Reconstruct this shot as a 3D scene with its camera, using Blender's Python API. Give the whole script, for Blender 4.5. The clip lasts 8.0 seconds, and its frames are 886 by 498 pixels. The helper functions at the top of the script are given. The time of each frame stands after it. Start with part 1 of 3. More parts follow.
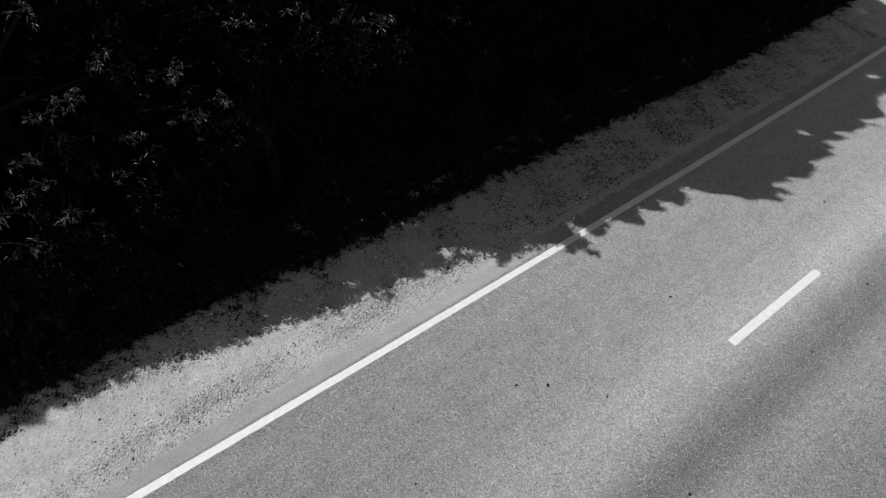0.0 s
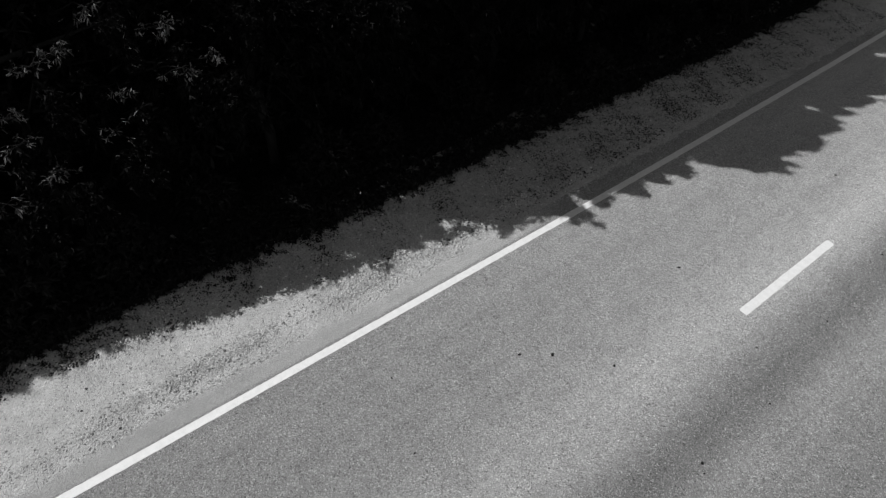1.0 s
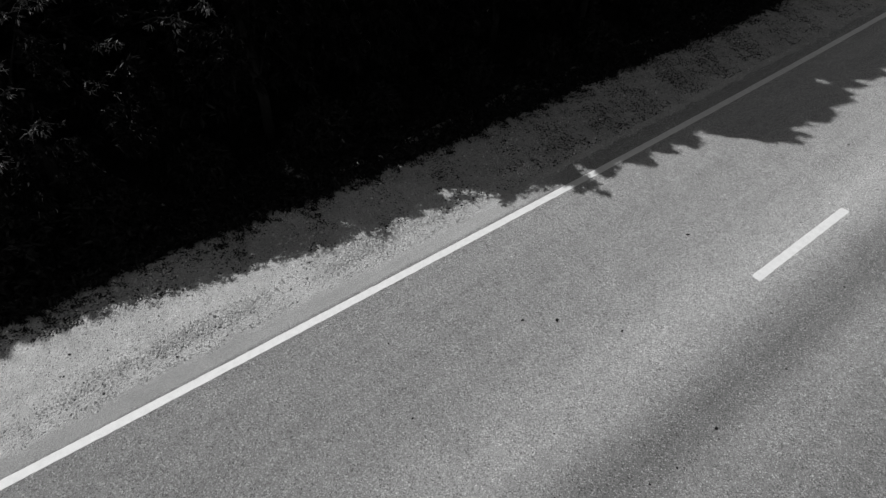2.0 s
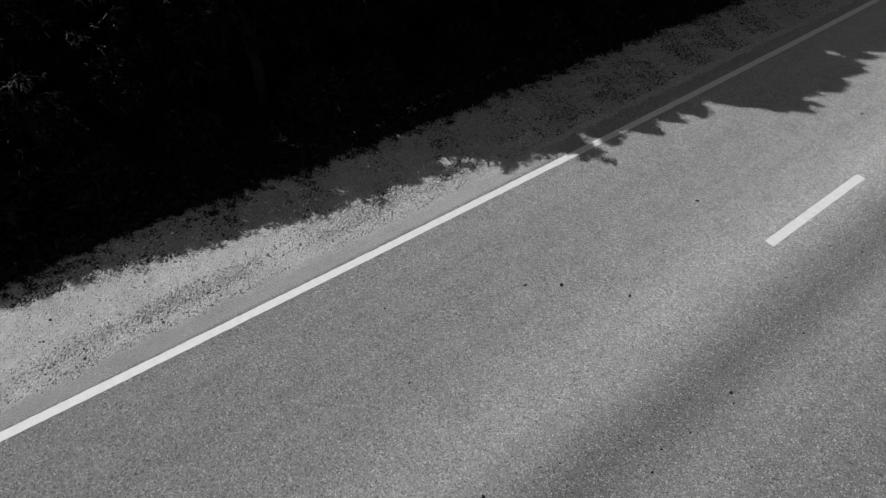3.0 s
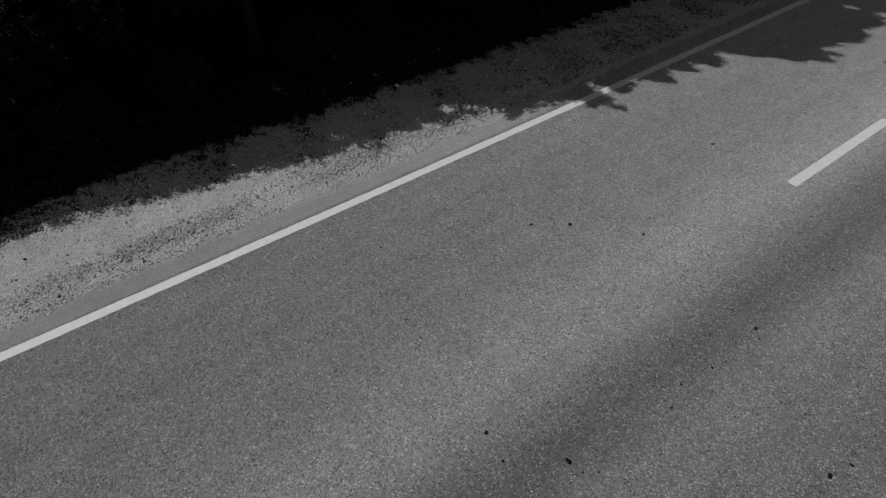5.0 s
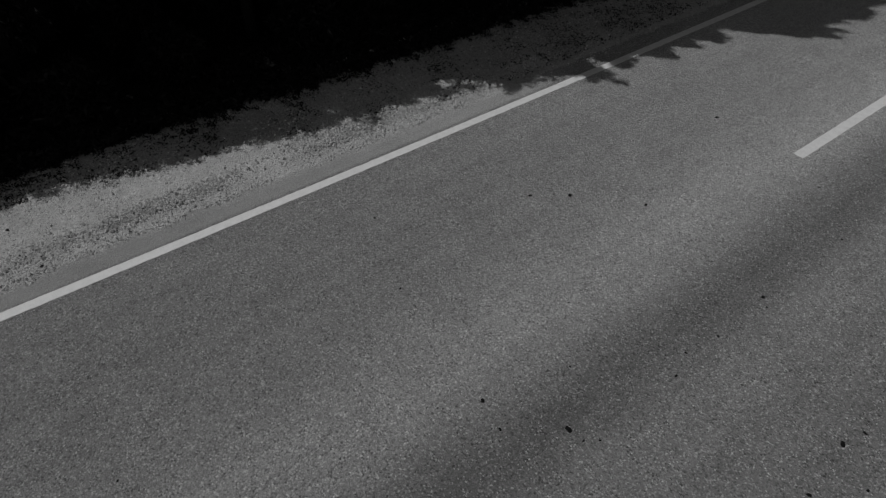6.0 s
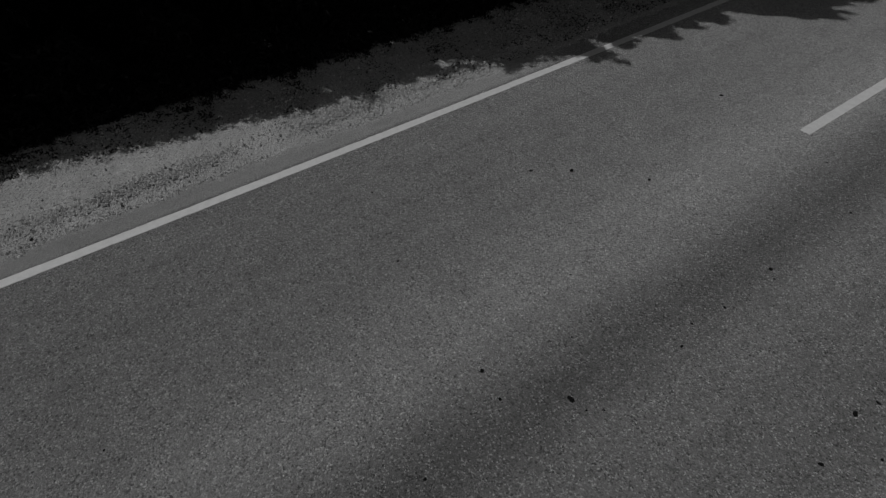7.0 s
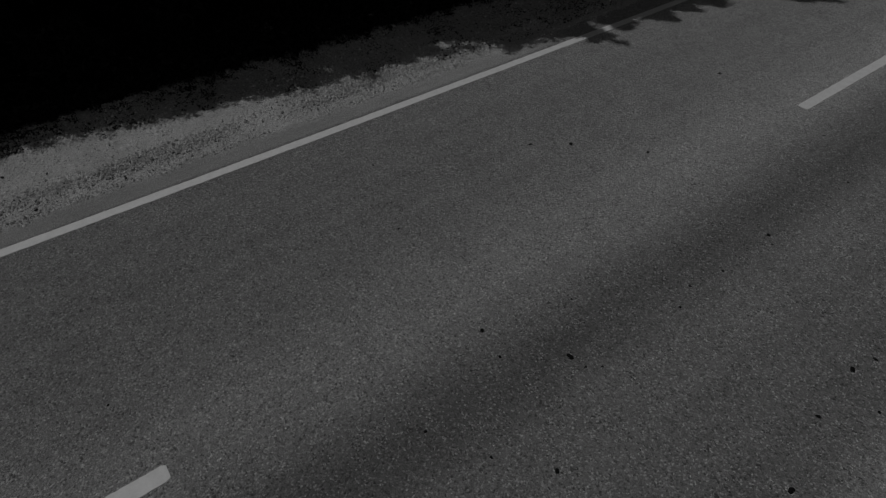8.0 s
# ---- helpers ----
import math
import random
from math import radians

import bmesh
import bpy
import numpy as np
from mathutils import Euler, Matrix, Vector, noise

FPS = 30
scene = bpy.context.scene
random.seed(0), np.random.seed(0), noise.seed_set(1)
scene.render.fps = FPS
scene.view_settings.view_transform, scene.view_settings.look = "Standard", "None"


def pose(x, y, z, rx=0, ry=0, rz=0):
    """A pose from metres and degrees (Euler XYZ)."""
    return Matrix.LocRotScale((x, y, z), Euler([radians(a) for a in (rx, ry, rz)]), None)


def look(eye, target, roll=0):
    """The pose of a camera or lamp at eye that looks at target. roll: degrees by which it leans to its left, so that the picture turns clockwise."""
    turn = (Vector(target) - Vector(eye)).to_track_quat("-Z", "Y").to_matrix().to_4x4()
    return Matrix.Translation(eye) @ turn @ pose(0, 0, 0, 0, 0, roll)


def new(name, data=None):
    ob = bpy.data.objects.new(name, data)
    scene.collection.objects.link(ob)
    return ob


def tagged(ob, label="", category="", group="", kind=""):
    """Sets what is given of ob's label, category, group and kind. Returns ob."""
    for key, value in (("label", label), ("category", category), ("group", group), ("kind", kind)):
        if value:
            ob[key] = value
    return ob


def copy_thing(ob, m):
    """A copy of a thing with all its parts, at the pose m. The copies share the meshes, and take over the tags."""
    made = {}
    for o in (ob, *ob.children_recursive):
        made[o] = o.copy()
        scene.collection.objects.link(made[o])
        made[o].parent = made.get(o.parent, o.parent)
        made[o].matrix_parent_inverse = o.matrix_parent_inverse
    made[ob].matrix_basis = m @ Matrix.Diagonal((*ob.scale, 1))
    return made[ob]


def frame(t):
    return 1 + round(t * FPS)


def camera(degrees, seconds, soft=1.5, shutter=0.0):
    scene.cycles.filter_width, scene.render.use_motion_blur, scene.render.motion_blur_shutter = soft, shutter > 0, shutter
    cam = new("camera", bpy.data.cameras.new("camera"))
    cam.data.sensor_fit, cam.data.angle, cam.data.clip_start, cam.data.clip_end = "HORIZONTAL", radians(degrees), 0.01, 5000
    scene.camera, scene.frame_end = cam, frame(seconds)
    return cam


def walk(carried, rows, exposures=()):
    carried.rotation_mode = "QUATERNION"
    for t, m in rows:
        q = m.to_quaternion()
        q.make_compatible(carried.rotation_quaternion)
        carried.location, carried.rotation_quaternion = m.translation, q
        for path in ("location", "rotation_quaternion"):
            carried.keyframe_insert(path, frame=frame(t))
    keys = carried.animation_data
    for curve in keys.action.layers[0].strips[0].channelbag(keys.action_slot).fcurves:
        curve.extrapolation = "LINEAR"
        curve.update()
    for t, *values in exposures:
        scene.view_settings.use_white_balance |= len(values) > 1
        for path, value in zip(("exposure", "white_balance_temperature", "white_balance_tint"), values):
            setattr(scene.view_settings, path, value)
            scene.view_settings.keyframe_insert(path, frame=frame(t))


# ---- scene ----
cam = camera(74.0, 8.0, soft=1.35)
PATH = [
    (0.0, (5.073, -8.093, 9.138), (-0.145, -3.935, 1.689), 2.44),
    (0.5, (5.230, -8.164, 8.761), (-0.048, -3.986, 1.366), 2.17),
    (1.0, (5.374, -8.234, 8.371), (0.031, -4.045, 1.029), 1.89),
    (1.5, (5.514, -8.293, 7.971), (0.112, -4.095, 0.678), 1.63),
    (3.0, (5.846, -8.393, 6.795), (0.300, -4.183, -0.383), 0.84),
    (3.5, (5.935, -8.427, 6.483), (0.353, -4.227, -0.673), 0.63),
    (4.0, (6.010, -8.469, 6.204), (0.394, -4.277, -0.929), 0.37),
    (4.5, (6.085, -8.500, 5.944), (0.433, -4.312, -1.163), 0.16),
    (6.0, (6.297, -8.529, 5.214), (0.584, -4.343, -1.846), -0.14),
    (6.5, (6.361, -8.550, 5.004), (0.626, -4.361, -2.036), -0.22),
    (7.0, (6.431, -8.588, 4.825), (0.663, -4.392, -2.184), -0.32),
    (7.5, (6.547, -8.663, 4.677), (0.751, -4.462, -2.305), -0.45),
    (8.0, (6.710, -8.777, 4.566), (0.888, -4.574, -2.394), -0.62),
]
EXPOSURES = [(0.0, 0.06), (1.5, -0.06), (3.5, -0.33), (4.5, -0.61), (6.0, -1.15), (6.5, -1.35), (7.0, -1.58), (7.5, -1.8), (8.0, -2.13)]
walk(cam, [(t, look(eye, target, roll)) for t, eye, target, roll in PATH], EXPOSURES)

# ---- light: a high sun behind the trees, and a clear sky; all in greys ----
SUN_ELEVATION = radians(58)
SUN_ACROSS = Vector((0.93, 0.37)).normalized()  # the way the light travels over the ground
SHIFT = SUN_ACROSS / math.tan(SUN_ELEVATION)  # how far a shadow falls for each metre of height
world = bpy.data.worlds.new("sky")
scene.world = world
world.use_nodes = True
wn = world.node_tree.nodes
sky = wn.new("ShaderNodeTexSky")
sky.sky_type, sky.sun_disc = "NISHITA", False
sky.sun_elevation, sky.sun_rotation = SUN_ELEVATION, math.atan2(-SUN_ACROSS.x, -SUN_ACROSS.y)
grey_sky = wn.new("ShaderNodeRGBToBW")
world.node_tree.links.new(sky.outputs[0], grey_sky.inputs[0])
world.node_tree.links.new(grey_sky.outputs[0], wn["Background"].inputs["Color"])
wn["Background"].inputs["Strength"].default_value = 0.068
sun = new("sun", bpy.data.lights.new("sun", "SUN"))
sun.data.energy, sun.data.angle, sun.data.color = 3.5, radians(0.53), (1, 1, 1)
sun.matrix_world = look((0, 0, 30), (SUN_ACROSS.x, SUN_ACROSS.y, 30 - math.tan(SUN_ELEVATION)))


# ---- materials ----
class Nodes:
    """A short way to write a node material."""

    def __init__(self, name, rough=0.9, spec=0.3):
        self.mat = bpy.data.materials.new(name)
        self.mat.use_nodes = True
        self.tree = self.mat.node_tree
        self.bsdf = self.tree.nodes["Principled BSDF"]
        self.bsdf.inputs["Roughness"].default_value = rough
        self.bsdf.inputs["Specular IOR Level"].default_value = spec
        self.place = self.tree.nodes.new("ShaderNodeTexCoord").outputs["Object"]

    def link(self, a, b):
        self.tree.links.new(a, b)

    def noise(self, scale, detail=3.0, rough=0.55, at=None):
        n = self.tree.nodes.new("ShaderNodeTexNoise")
        n.inputs["Scale"].default_value, n.inputs["Detail"].default_value = scale, detail
        n.inputs["Roughness"].default_value = rough
        self.link(at or self.place, n.inputs["Vector"])
        return n.outputs["Fac"]

    def cells(self, scale, out="Color", at=None):
        n = self.tree.nodes.new("ShaderNodeTexVoronoi")
        n.inputs["Scale"].default_value = scale
        self.link(at or self.place, n.inputs["Vector"])
        return n.outputs[out]

    def ramp(self, value, *stops):
        n = self.tree.nodes.new("ShaderNodeValToRGB")
        e = n.color_ramp.elements
        while len(e) < len(stops):
            e.new(0.5)
        for k, (p, v) in zip(e, stops):
            k.position, k.color = p, (v, v, v, 1)
        self.link(value, n.inputs[0])
        return n.outputs[0]

    def math(self, op, a, b, clamp=False):
        n = self.tree.nodes.new("ShaderNodeMath")
        n.operation, n.use_clamp = op, clamp
        for s, v in zip(n.inputs, (a, b)):
            if isinstance(v, (int, float)):
                s.default_value = v
            else:
                self.link(v, s)
        return n.outputs[0]

    def split(self, vector=None):
        n = self.tree.nodes.new("ShaderNodeSeparateXYZ")
        self.link(vector or self.place, n.inputs[0])
        return n.outputs

    def stretched(self, x, y, z):
        n = self.tree.nodes.new("ShaderNodeMapping")
        n.inputs["Scale"].default_value = (x, y, z)
        self.link(self.place, n.inputs["Vector"])
        return n.outputs[0]

    def done(self, colour, height=None, depth=0.01, strength=0.6):
        self.link(colour, self.bsdf.inputs["Base Color"])
        if height is not None:
            b = self.tree.nodes.new("ShaderNodeBump")
            b.inputs["Distance"].default_value, b.inputs["Strength"].default_value = depth, strength
            self.link(height, b.inputs["Height"])
            self.link(b.outputs[0], self.bsdf.inputs["Normal"])
        return self.mat


def asphalt_material():
    m = Nodes("worn_asphalt", 0.8, 0.2)
    m.bsdf.inputs["Diffuse Roughness"].default_value = 1.0
    x = m.split()[0]
    wander = m.math("MULTIPLY", m.math("SUBTRACT", m.noise(0.5, 3, at=m.stretched(1, 0.4, 1)), 0.5), 0.4)
    across = m.math("DIVIDE", m.math("ADD", x, wander), 8.0)
    # pale wheel tracks, a dark oily band beside the centre line
    lane = m.ramp(across, (0.0, 0.25), (0.01, 0.3), (0.05, 0.315), (0.17, 0.285), (0.32, 0.295), (0.43, 0.36), (0.485, 0.325), (0.53, 0.215), (0.57, 0.155), (0.605, 0.17), (0.645, 0.225), (0.69, 0.24), (0.8, 0.175), (0.84, 0.185), (0.88, 0.25))
    streaks = m.ramp(m.noise(1.0, 4, 0.6, m.stretched(5.0, 0.12, 1)), (0.3, 0.93), (0.7, 1.07))  # drawn out by the wheels
    farther = m.math("ADD", m.math("MULTIPLY", m.math("ADD", m.split()[1], 7.0), 0.016), 1.0)  # the surface is paler farther along
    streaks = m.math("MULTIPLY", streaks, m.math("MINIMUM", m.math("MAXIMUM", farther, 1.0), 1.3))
    patches = m.math("MULTIPLY", streaks, m.ramp(m.noise(1.6, 4, 0.6), (0.3, 0.93), (0.7, 1.07)))
    chips = m.split(m.cells(62))[0]
    stones = m.ramp(chips, (0.0, 0.3), (0.1, 0.6), (0.28, 0.92), (0.75, 1.04), (0.9, 1.3), (1.0, 1.8))
    uneven = m.ramp(m.noise(3.5, 3, 0.6), (0.35, 0.65), (0.65, 1.0))  # the chips show more in some places
    sunlit_dust = m.math("MULTIPLY", m.math("SUBTRACT", -0.05, x), 12.0, True)  # fine sand on the shoulder beyond the line
    # painted sunlight: the sand's paleness fades out where the shoulder lies in shade
    sunlit_dust = m.math("MULTIPLY", sunlit_dust, m.math("MULTIPLY", m.math("SUBTRACT", -0.4, m.split()[1]), 0.6, True))
    patches = m.math("MULTIPLY", patches, m.math("ADD", 1.0, m.math("MULTIPLY", sunlit_dust, 0.75)))
    uneven = m.math("MULTIPLY", uneven, m.math("SUBTRACT", 1.0, m.math("MULTIPLY", sunlit_dust, 0.75)))
    mixed = m.math("ADD", m.math("MULTIPLY", m.math("SUBTRACT", stones, 1.0), uneven), 1.0)
    grains = m.ramp(m.noise(110, 2, 0.75), (0.28, 0.38), (0.72, 1.62))
    bright = m.math("MULTIPLY", m.ramp(m.split(m.cells(75))[1], (0.88, 0.0), (1.0, 0.32)), uneven)  # pale quartz grains
    colour = m.math("ADD", m.math("MULTIPLY", m.math("MULTIPLY", lane, patches), m.math("MULTIPLY", mixed, grains)), bright)
    height = m.math("ADD", m.math("MULTIPLY", m.cells(62, "Distance"), -1.0), m.noise(90, 2))
    return m.done(colour, height, 0.012, 0.8)


def paint_material():
    m = Nodes("road_paint", 0.7, 0.4)
    wear = m.ramp(m.noise(9, 5, 0.65), (0.3, 0.68), (0.6, 0.77))
    pits = m.ramp(m.noise(140, 2, 0.7), (0.28, 0.82), (0.45, 1.0))
    return m.done(m.math("MULTIPLY", wear, pits), m.noise(110, 3), 0.004, 0.5)


def verge_material():
    m = Nodes("sandy_gravel", 0.95, 0.2)
    big = m.ramp(m.noise(1.3, 4, 0.6), (0.3, 0.43), (0.65, 0.55))
    stones = m.ramp(m.split(m.cells(55))[0], (0.0, 0.4), (0.08, 0.8), (0.3, 0.96), (0.9, 1.04), (1.0, 1.3))
    grains = m.ramp(m.noise(60, 3, 0.75), (0.3, 0.82), (0.7, 1.14))
    blotches = m.ramp(m.noise(6, 4, 0.65), (0.3, 0.86), (0.7, 1.1))
    height = m.math("ADD", m.math("MULTIPLY", m.cells(55, "Distance"), -0.5), m.noise(24, 5, 0.7))
    return m.done(m.math("MULTIPLY", m.math("MULTIPLY", big, blotches), m.math("MULTIPLY", stones, grains)), height, 0.035, 0.85)


def island_material(name, stops, rough=0.9, spec=0.25, scale=60.0):
    """Many small pieces in one mesh, each with a tone of its own."""
    m = Nodes(name, rough, spec)
    tone = m.ramp(m.tree.nodes.new("ShaderNodeNewGeometry").outputs["Random Per Island"], *stops)
    return m.done(m.math("MULTIPLY", tone, m.ramp(m.noise(scale, 3), (0.3, 0.8), (0.7, 1.2))), m.noise(scale * 2, 2), 0.003, 0.5)


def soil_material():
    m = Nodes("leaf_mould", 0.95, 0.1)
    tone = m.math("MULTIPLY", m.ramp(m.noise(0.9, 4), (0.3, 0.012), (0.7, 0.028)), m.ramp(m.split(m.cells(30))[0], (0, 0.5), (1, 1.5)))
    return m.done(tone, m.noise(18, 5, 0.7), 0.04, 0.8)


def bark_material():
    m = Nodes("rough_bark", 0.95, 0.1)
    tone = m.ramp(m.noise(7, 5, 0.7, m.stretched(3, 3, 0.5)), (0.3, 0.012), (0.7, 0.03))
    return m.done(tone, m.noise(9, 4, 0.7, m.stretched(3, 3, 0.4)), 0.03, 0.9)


def leaf_material(name, stops, glow, rough, spec):
    """Thin leaves: part of the light goes through them."""
    m = Nodes(name, rough, spec)
    tone = m.ramp(m.tree.nodes.new("ShaderNodeNewGeometry").outputs["Random Per Island"], *stops)
    mat = m.done(m.math("MULTIPLY", tone, m.ramp(m.noise(14, 3), (0.3, 0.75), (0.7, 1.25))), m.noise(40, 2), 0.003, 0.5)
    t = mat.node_tree
    through_leaf, mix = t.nodes.new("ShaderNodeBsdfTranslucent"), t.nodes.new("ShaderNodeMixShader")
    through_leaf.inputs["Color"].default_value = (glow, glow, glow, 1)
    mix.inputs[0].default_value = 0.3
    t.links.new(t.nodes["Principled BSDF"].outputs[0], mix.inputs[1])
    t.links.new(through_leaf.outputs[0], mix.inputs[2])
    t.links.new(mix.outputs[0], t.nodes["Material Output"].inputs["Surface"])
    return mat


ASPHALT, PAINT, VERGE, SOIL, BARK = asphalt_material(), paint_material(), verge_material(), soil_material(), bark_material()
GRAVEL = island_material("loose_gravel", ((0.0, 0.22), (0.04, 0.36), (0.12, 0.47), (0.6, 0.53), (0.88, 0.64), (1.0, 0.85)), 0.9)
# two copies of one leaf: shade put into the first, sunlight into the second
LEAF = leaf_material("shaded_leaf", ((0.0, 0.006), (0.7, 0.01), (0.95, 0.018), (1.0, 0.04)), 0.006, 0.55, 0.04)
SUNLIT_LEAF = leaf_material("sunlit_leaf", ((0.0, 0.01), (0.4, 0.035), (0.7, 0.13), (0.9, 0.32), (1.0, 0.5)), 0.07, 0.4, 0.3)
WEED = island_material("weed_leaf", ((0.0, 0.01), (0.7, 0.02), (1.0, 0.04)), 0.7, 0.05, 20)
CLOD = island_material("dark_earth", ((0.0, 0.03), (1.0, 0.07)), 0.95, 0.1, 90)
TAR = island_material("dark_tar", ((0.0, 0.006), (1.0, 0.012)), 0.8, 0.1, 40)


# ---- mesh helpers ----
def mesh_of(name, verts, faces, material, smooth=False):
    me = bpy.data.meshes.new(name)
    me.from_pydata(np.asarray(verts, float).tolist(), [], faces if isinstance(faces, list) else faces.tolist())
    me.materials.append(material)
    if smooth:
        me.polygons.foreach_set("use_smooth", [True] * len(me.polygons))
    return me


def part(name, me, parent, label=""):
    ob = new(name, me)
    ob.parent = parent
    return tagged(ob, label) if label else ob


def grid_faces(nx, ny):
    i = (np.arange(nx - 1)[:, None] * ny + np.arange(ny - 1)[None]).ravel()
    return np.stack([i, i + ny, i + ny + 1, i + 1], 1)


def waves(x, y, seed=0, size=1.0):
    """A smooth uneven field, about -1 to 1."""
    r = np.random.RandomState(seed)
    out = np.zeros(np.broadcast(x, y).shape)
    for k in range(7):
        a, f = r.uniform(0, 6.28), (0.6 + 0.7 * k) / size
        out = out + np.sin(f * (np.cos(a) * x + np.sin(a) * y) + r.uniform(0, 6.28)) / (1 + 0.5 * k)
    return out / 2.2


def tube(path, radii, sides=8):
    """A bent tapering tube, closed at its end."""
    verts, faces = [], []
    for n, (p, r) in enumerate(zip(path, radii)):
        along = (Vector(path[min(n + 1, len(path) - 1)]) - Vector(path[max(n - 1, 0)])).normalized()
        a = along.orthogonal().normalized()
        b = along.cross(a)
        for s in range(sides):
            t = 2 * math.pi * s / sides
            verts.append(Vector(p) + r * (1 + 0.12 * math.sin(3 * t + n)) * (math.cos(t) * a + math.sin(t) * b))
    for n in range(len(path) - 1):
        for s in range(sides):
            k = (s + 1) % sides
            faces.append([n * sides + s, n * sides + k, (n + 1) * sides + k, (n + 1) * sides + s])
    faces.append([(len(path) - 1) * sides + s for s in range(sides)])
    return verts, faces


def unit(v):
    return v / np.maximum(np.linalg.norm(v, axis=-1, keepdims=True), 1e-9)


def leaf_blades(base, way, length, width, rng, fine=True):
    """Leaf blades, folded along the midrib and drooping at the tip, from (n, 3) bases and ways."""
    n = len(base)
    side = unit(np.cross(way, unit(rng.normal(size=(n, 3)) + np.array([0, 0, 1.5]))))
    up = np.cross(side, way)
    length, width = np.broadcast_to(length, n)[:, None], np.broadcast_to(width, n)[:, None]
    droop = np.array([0, 0, -1.0]) * length * rng.uniform(0.05, 0.3, (n, 1))
    tip = base + way * length + droop
    if fine:
        fold = up * width * 0.25
        rows = [base]
        for s in (1, -1):
            rows += [base + way * length * 0.3 + s * side * width * 0.5 + fold + droop * 0.1, base + way * length * 0.72 + s * side * width * 0.42 + fold + droop * 0.55]
        verts = np.stack([rows[0], rows[1], rows[2], tip, rows[4], rows[3]], 1).reshape(-1, 3)
        k = np.arange(n)[:, None] * 6
        faces = np.concatenate([k + [0, 3, 2, 1], k + [0, 5, 4, 3]])
    else:
        mid = base + way * length * 0.45 + up * width * 0.2
        verts = np.stack([base, mid + side * width * 0.5, tip, mid - side * width * 0.5], 1).reshape(-1, 3)
        k = np.arange(n)[:, None] * 4
        faces = np.concatenate([k + [0, 2, 1], k + [0, 3, 2]])
    return verts, faces


def whorls(tips, outward, rng, count=9, length=(0.13, 0.24), width=(0.034, 0.055)):
    """Leaves spread in whorls round twig tips, hanging a little."""
    n = len(tips)
    base = np.repeat(tips, count, 0) + rng.normal(0, 0.025, (n * count, 3))
    way = unit(np.repeat(outward, count, 0) * 0.5 + rng.normal(0, 0.75, (n * count, 3)) + np.array([0, 0, -0.35]))
    return leaf_blades(base, way, rng.uniform(*length, n * count), rng.uniform(*width, n * count), rng)


# ---- ground, road, verge ----
def terrain(x, y):
    """Height of the ground: level under the road, uneven and rising a little in the wood."""
    inside = np.clip((-2.55 - x + 0.22 * waves(x, y, 4, 0.45)) / 1.5, 0, 1)
    return np.where(x < -2.3, -0.045 + inside * (0.10 + 0.10 * waves(x, y, 3, 2.2)), -0.07)


def ground():
    xs = np.concatenate([[-600, -200, -80, -40, -30], np.arange(-24, -4, 0.4), np.arange(-4, -1.99, 0.1), [-1, 4, 9, 14, 40, 200, 600]])
    ys = np.concatenate([[-600, -200, -80, -40], np.arange(-26, 34, 0.2), [45, 80, 200, 600]])
    x, y = np.meshgrid(xs, ys, indexing="ij")
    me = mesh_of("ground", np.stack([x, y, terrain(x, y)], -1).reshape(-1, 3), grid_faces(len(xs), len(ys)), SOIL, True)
    return tagged(new("ground", me), "dark soil and leaf mould under roadside trees", "ground", kind="structure")


def road():
    """The slab, with a crumbling edge beyond the white line."""
    ys = np.concatenate([[-300, -60], np.arange(-20, 26, 0.06), [60, 300]])
    edge = -0.40 + 0.06 * waves(ys, 0 * ys, 5, 0.4) + 0.05 * waves(ys, 0 * ys, 6, 0.06)
    cols = [(edge - 0.08, -0.04), (edge - 0.03, -0.008), (edge + 0.06, 0.0), (0 * ys + 0.5, 0.0), (0 * ys + 4, 0.0), (0 * ys + 7.7, 0.0), (0 * ys + 7.75, -0.07)]
    verts = np.concatenate([np.stack([x, ys, 0 * ys + z], 1) for x, z in cols])
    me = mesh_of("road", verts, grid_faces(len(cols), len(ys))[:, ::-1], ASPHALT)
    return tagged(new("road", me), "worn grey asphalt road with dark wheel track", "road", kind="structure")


def painted_strip(name, x0, x1, y0, y1, seed):
    """A strip of road paint, a few millimetres thick with chipped edges."""
    ys = np.unique(np.concatenate([[y0], np.arange(y0, y1, 0.04 if y1 - y0 < 5 else 0.08), [y1]]))
    r = np.random.RandomState(seed)
    rough = lambda: r.normal(0, 0.0022, len(ys))
    pull = np.clip(np.minimum(ys - y0, y1 - ys) / 0.05, 0, 1)
    inset = 0.016 * (1 - np.sqrt(1 - (1 - pull) ** 2))
    a, b = x0 + rough() + inset, x1 + rough() - inset
    cols = [(a, 0.0005), (a + 0.003, 0.005), (b - 0.003, 0.005), (b, 0.0005)]
    bend = np.where(np.abs(ys) < 14, 0.04 - 0.0006 * (ys + 1.5) ** 2, -0.08) * (y1 - y0 > 5)  # the road bends by a hand's width
    verts = np.concatenate([np.stack([x + bend, ys, 0 * ys + z], 1) for x, z in cols])
    return new(name, mesh_of(name, verts, grid_faces(4, len(ys))[:, ::-1], PAINT))


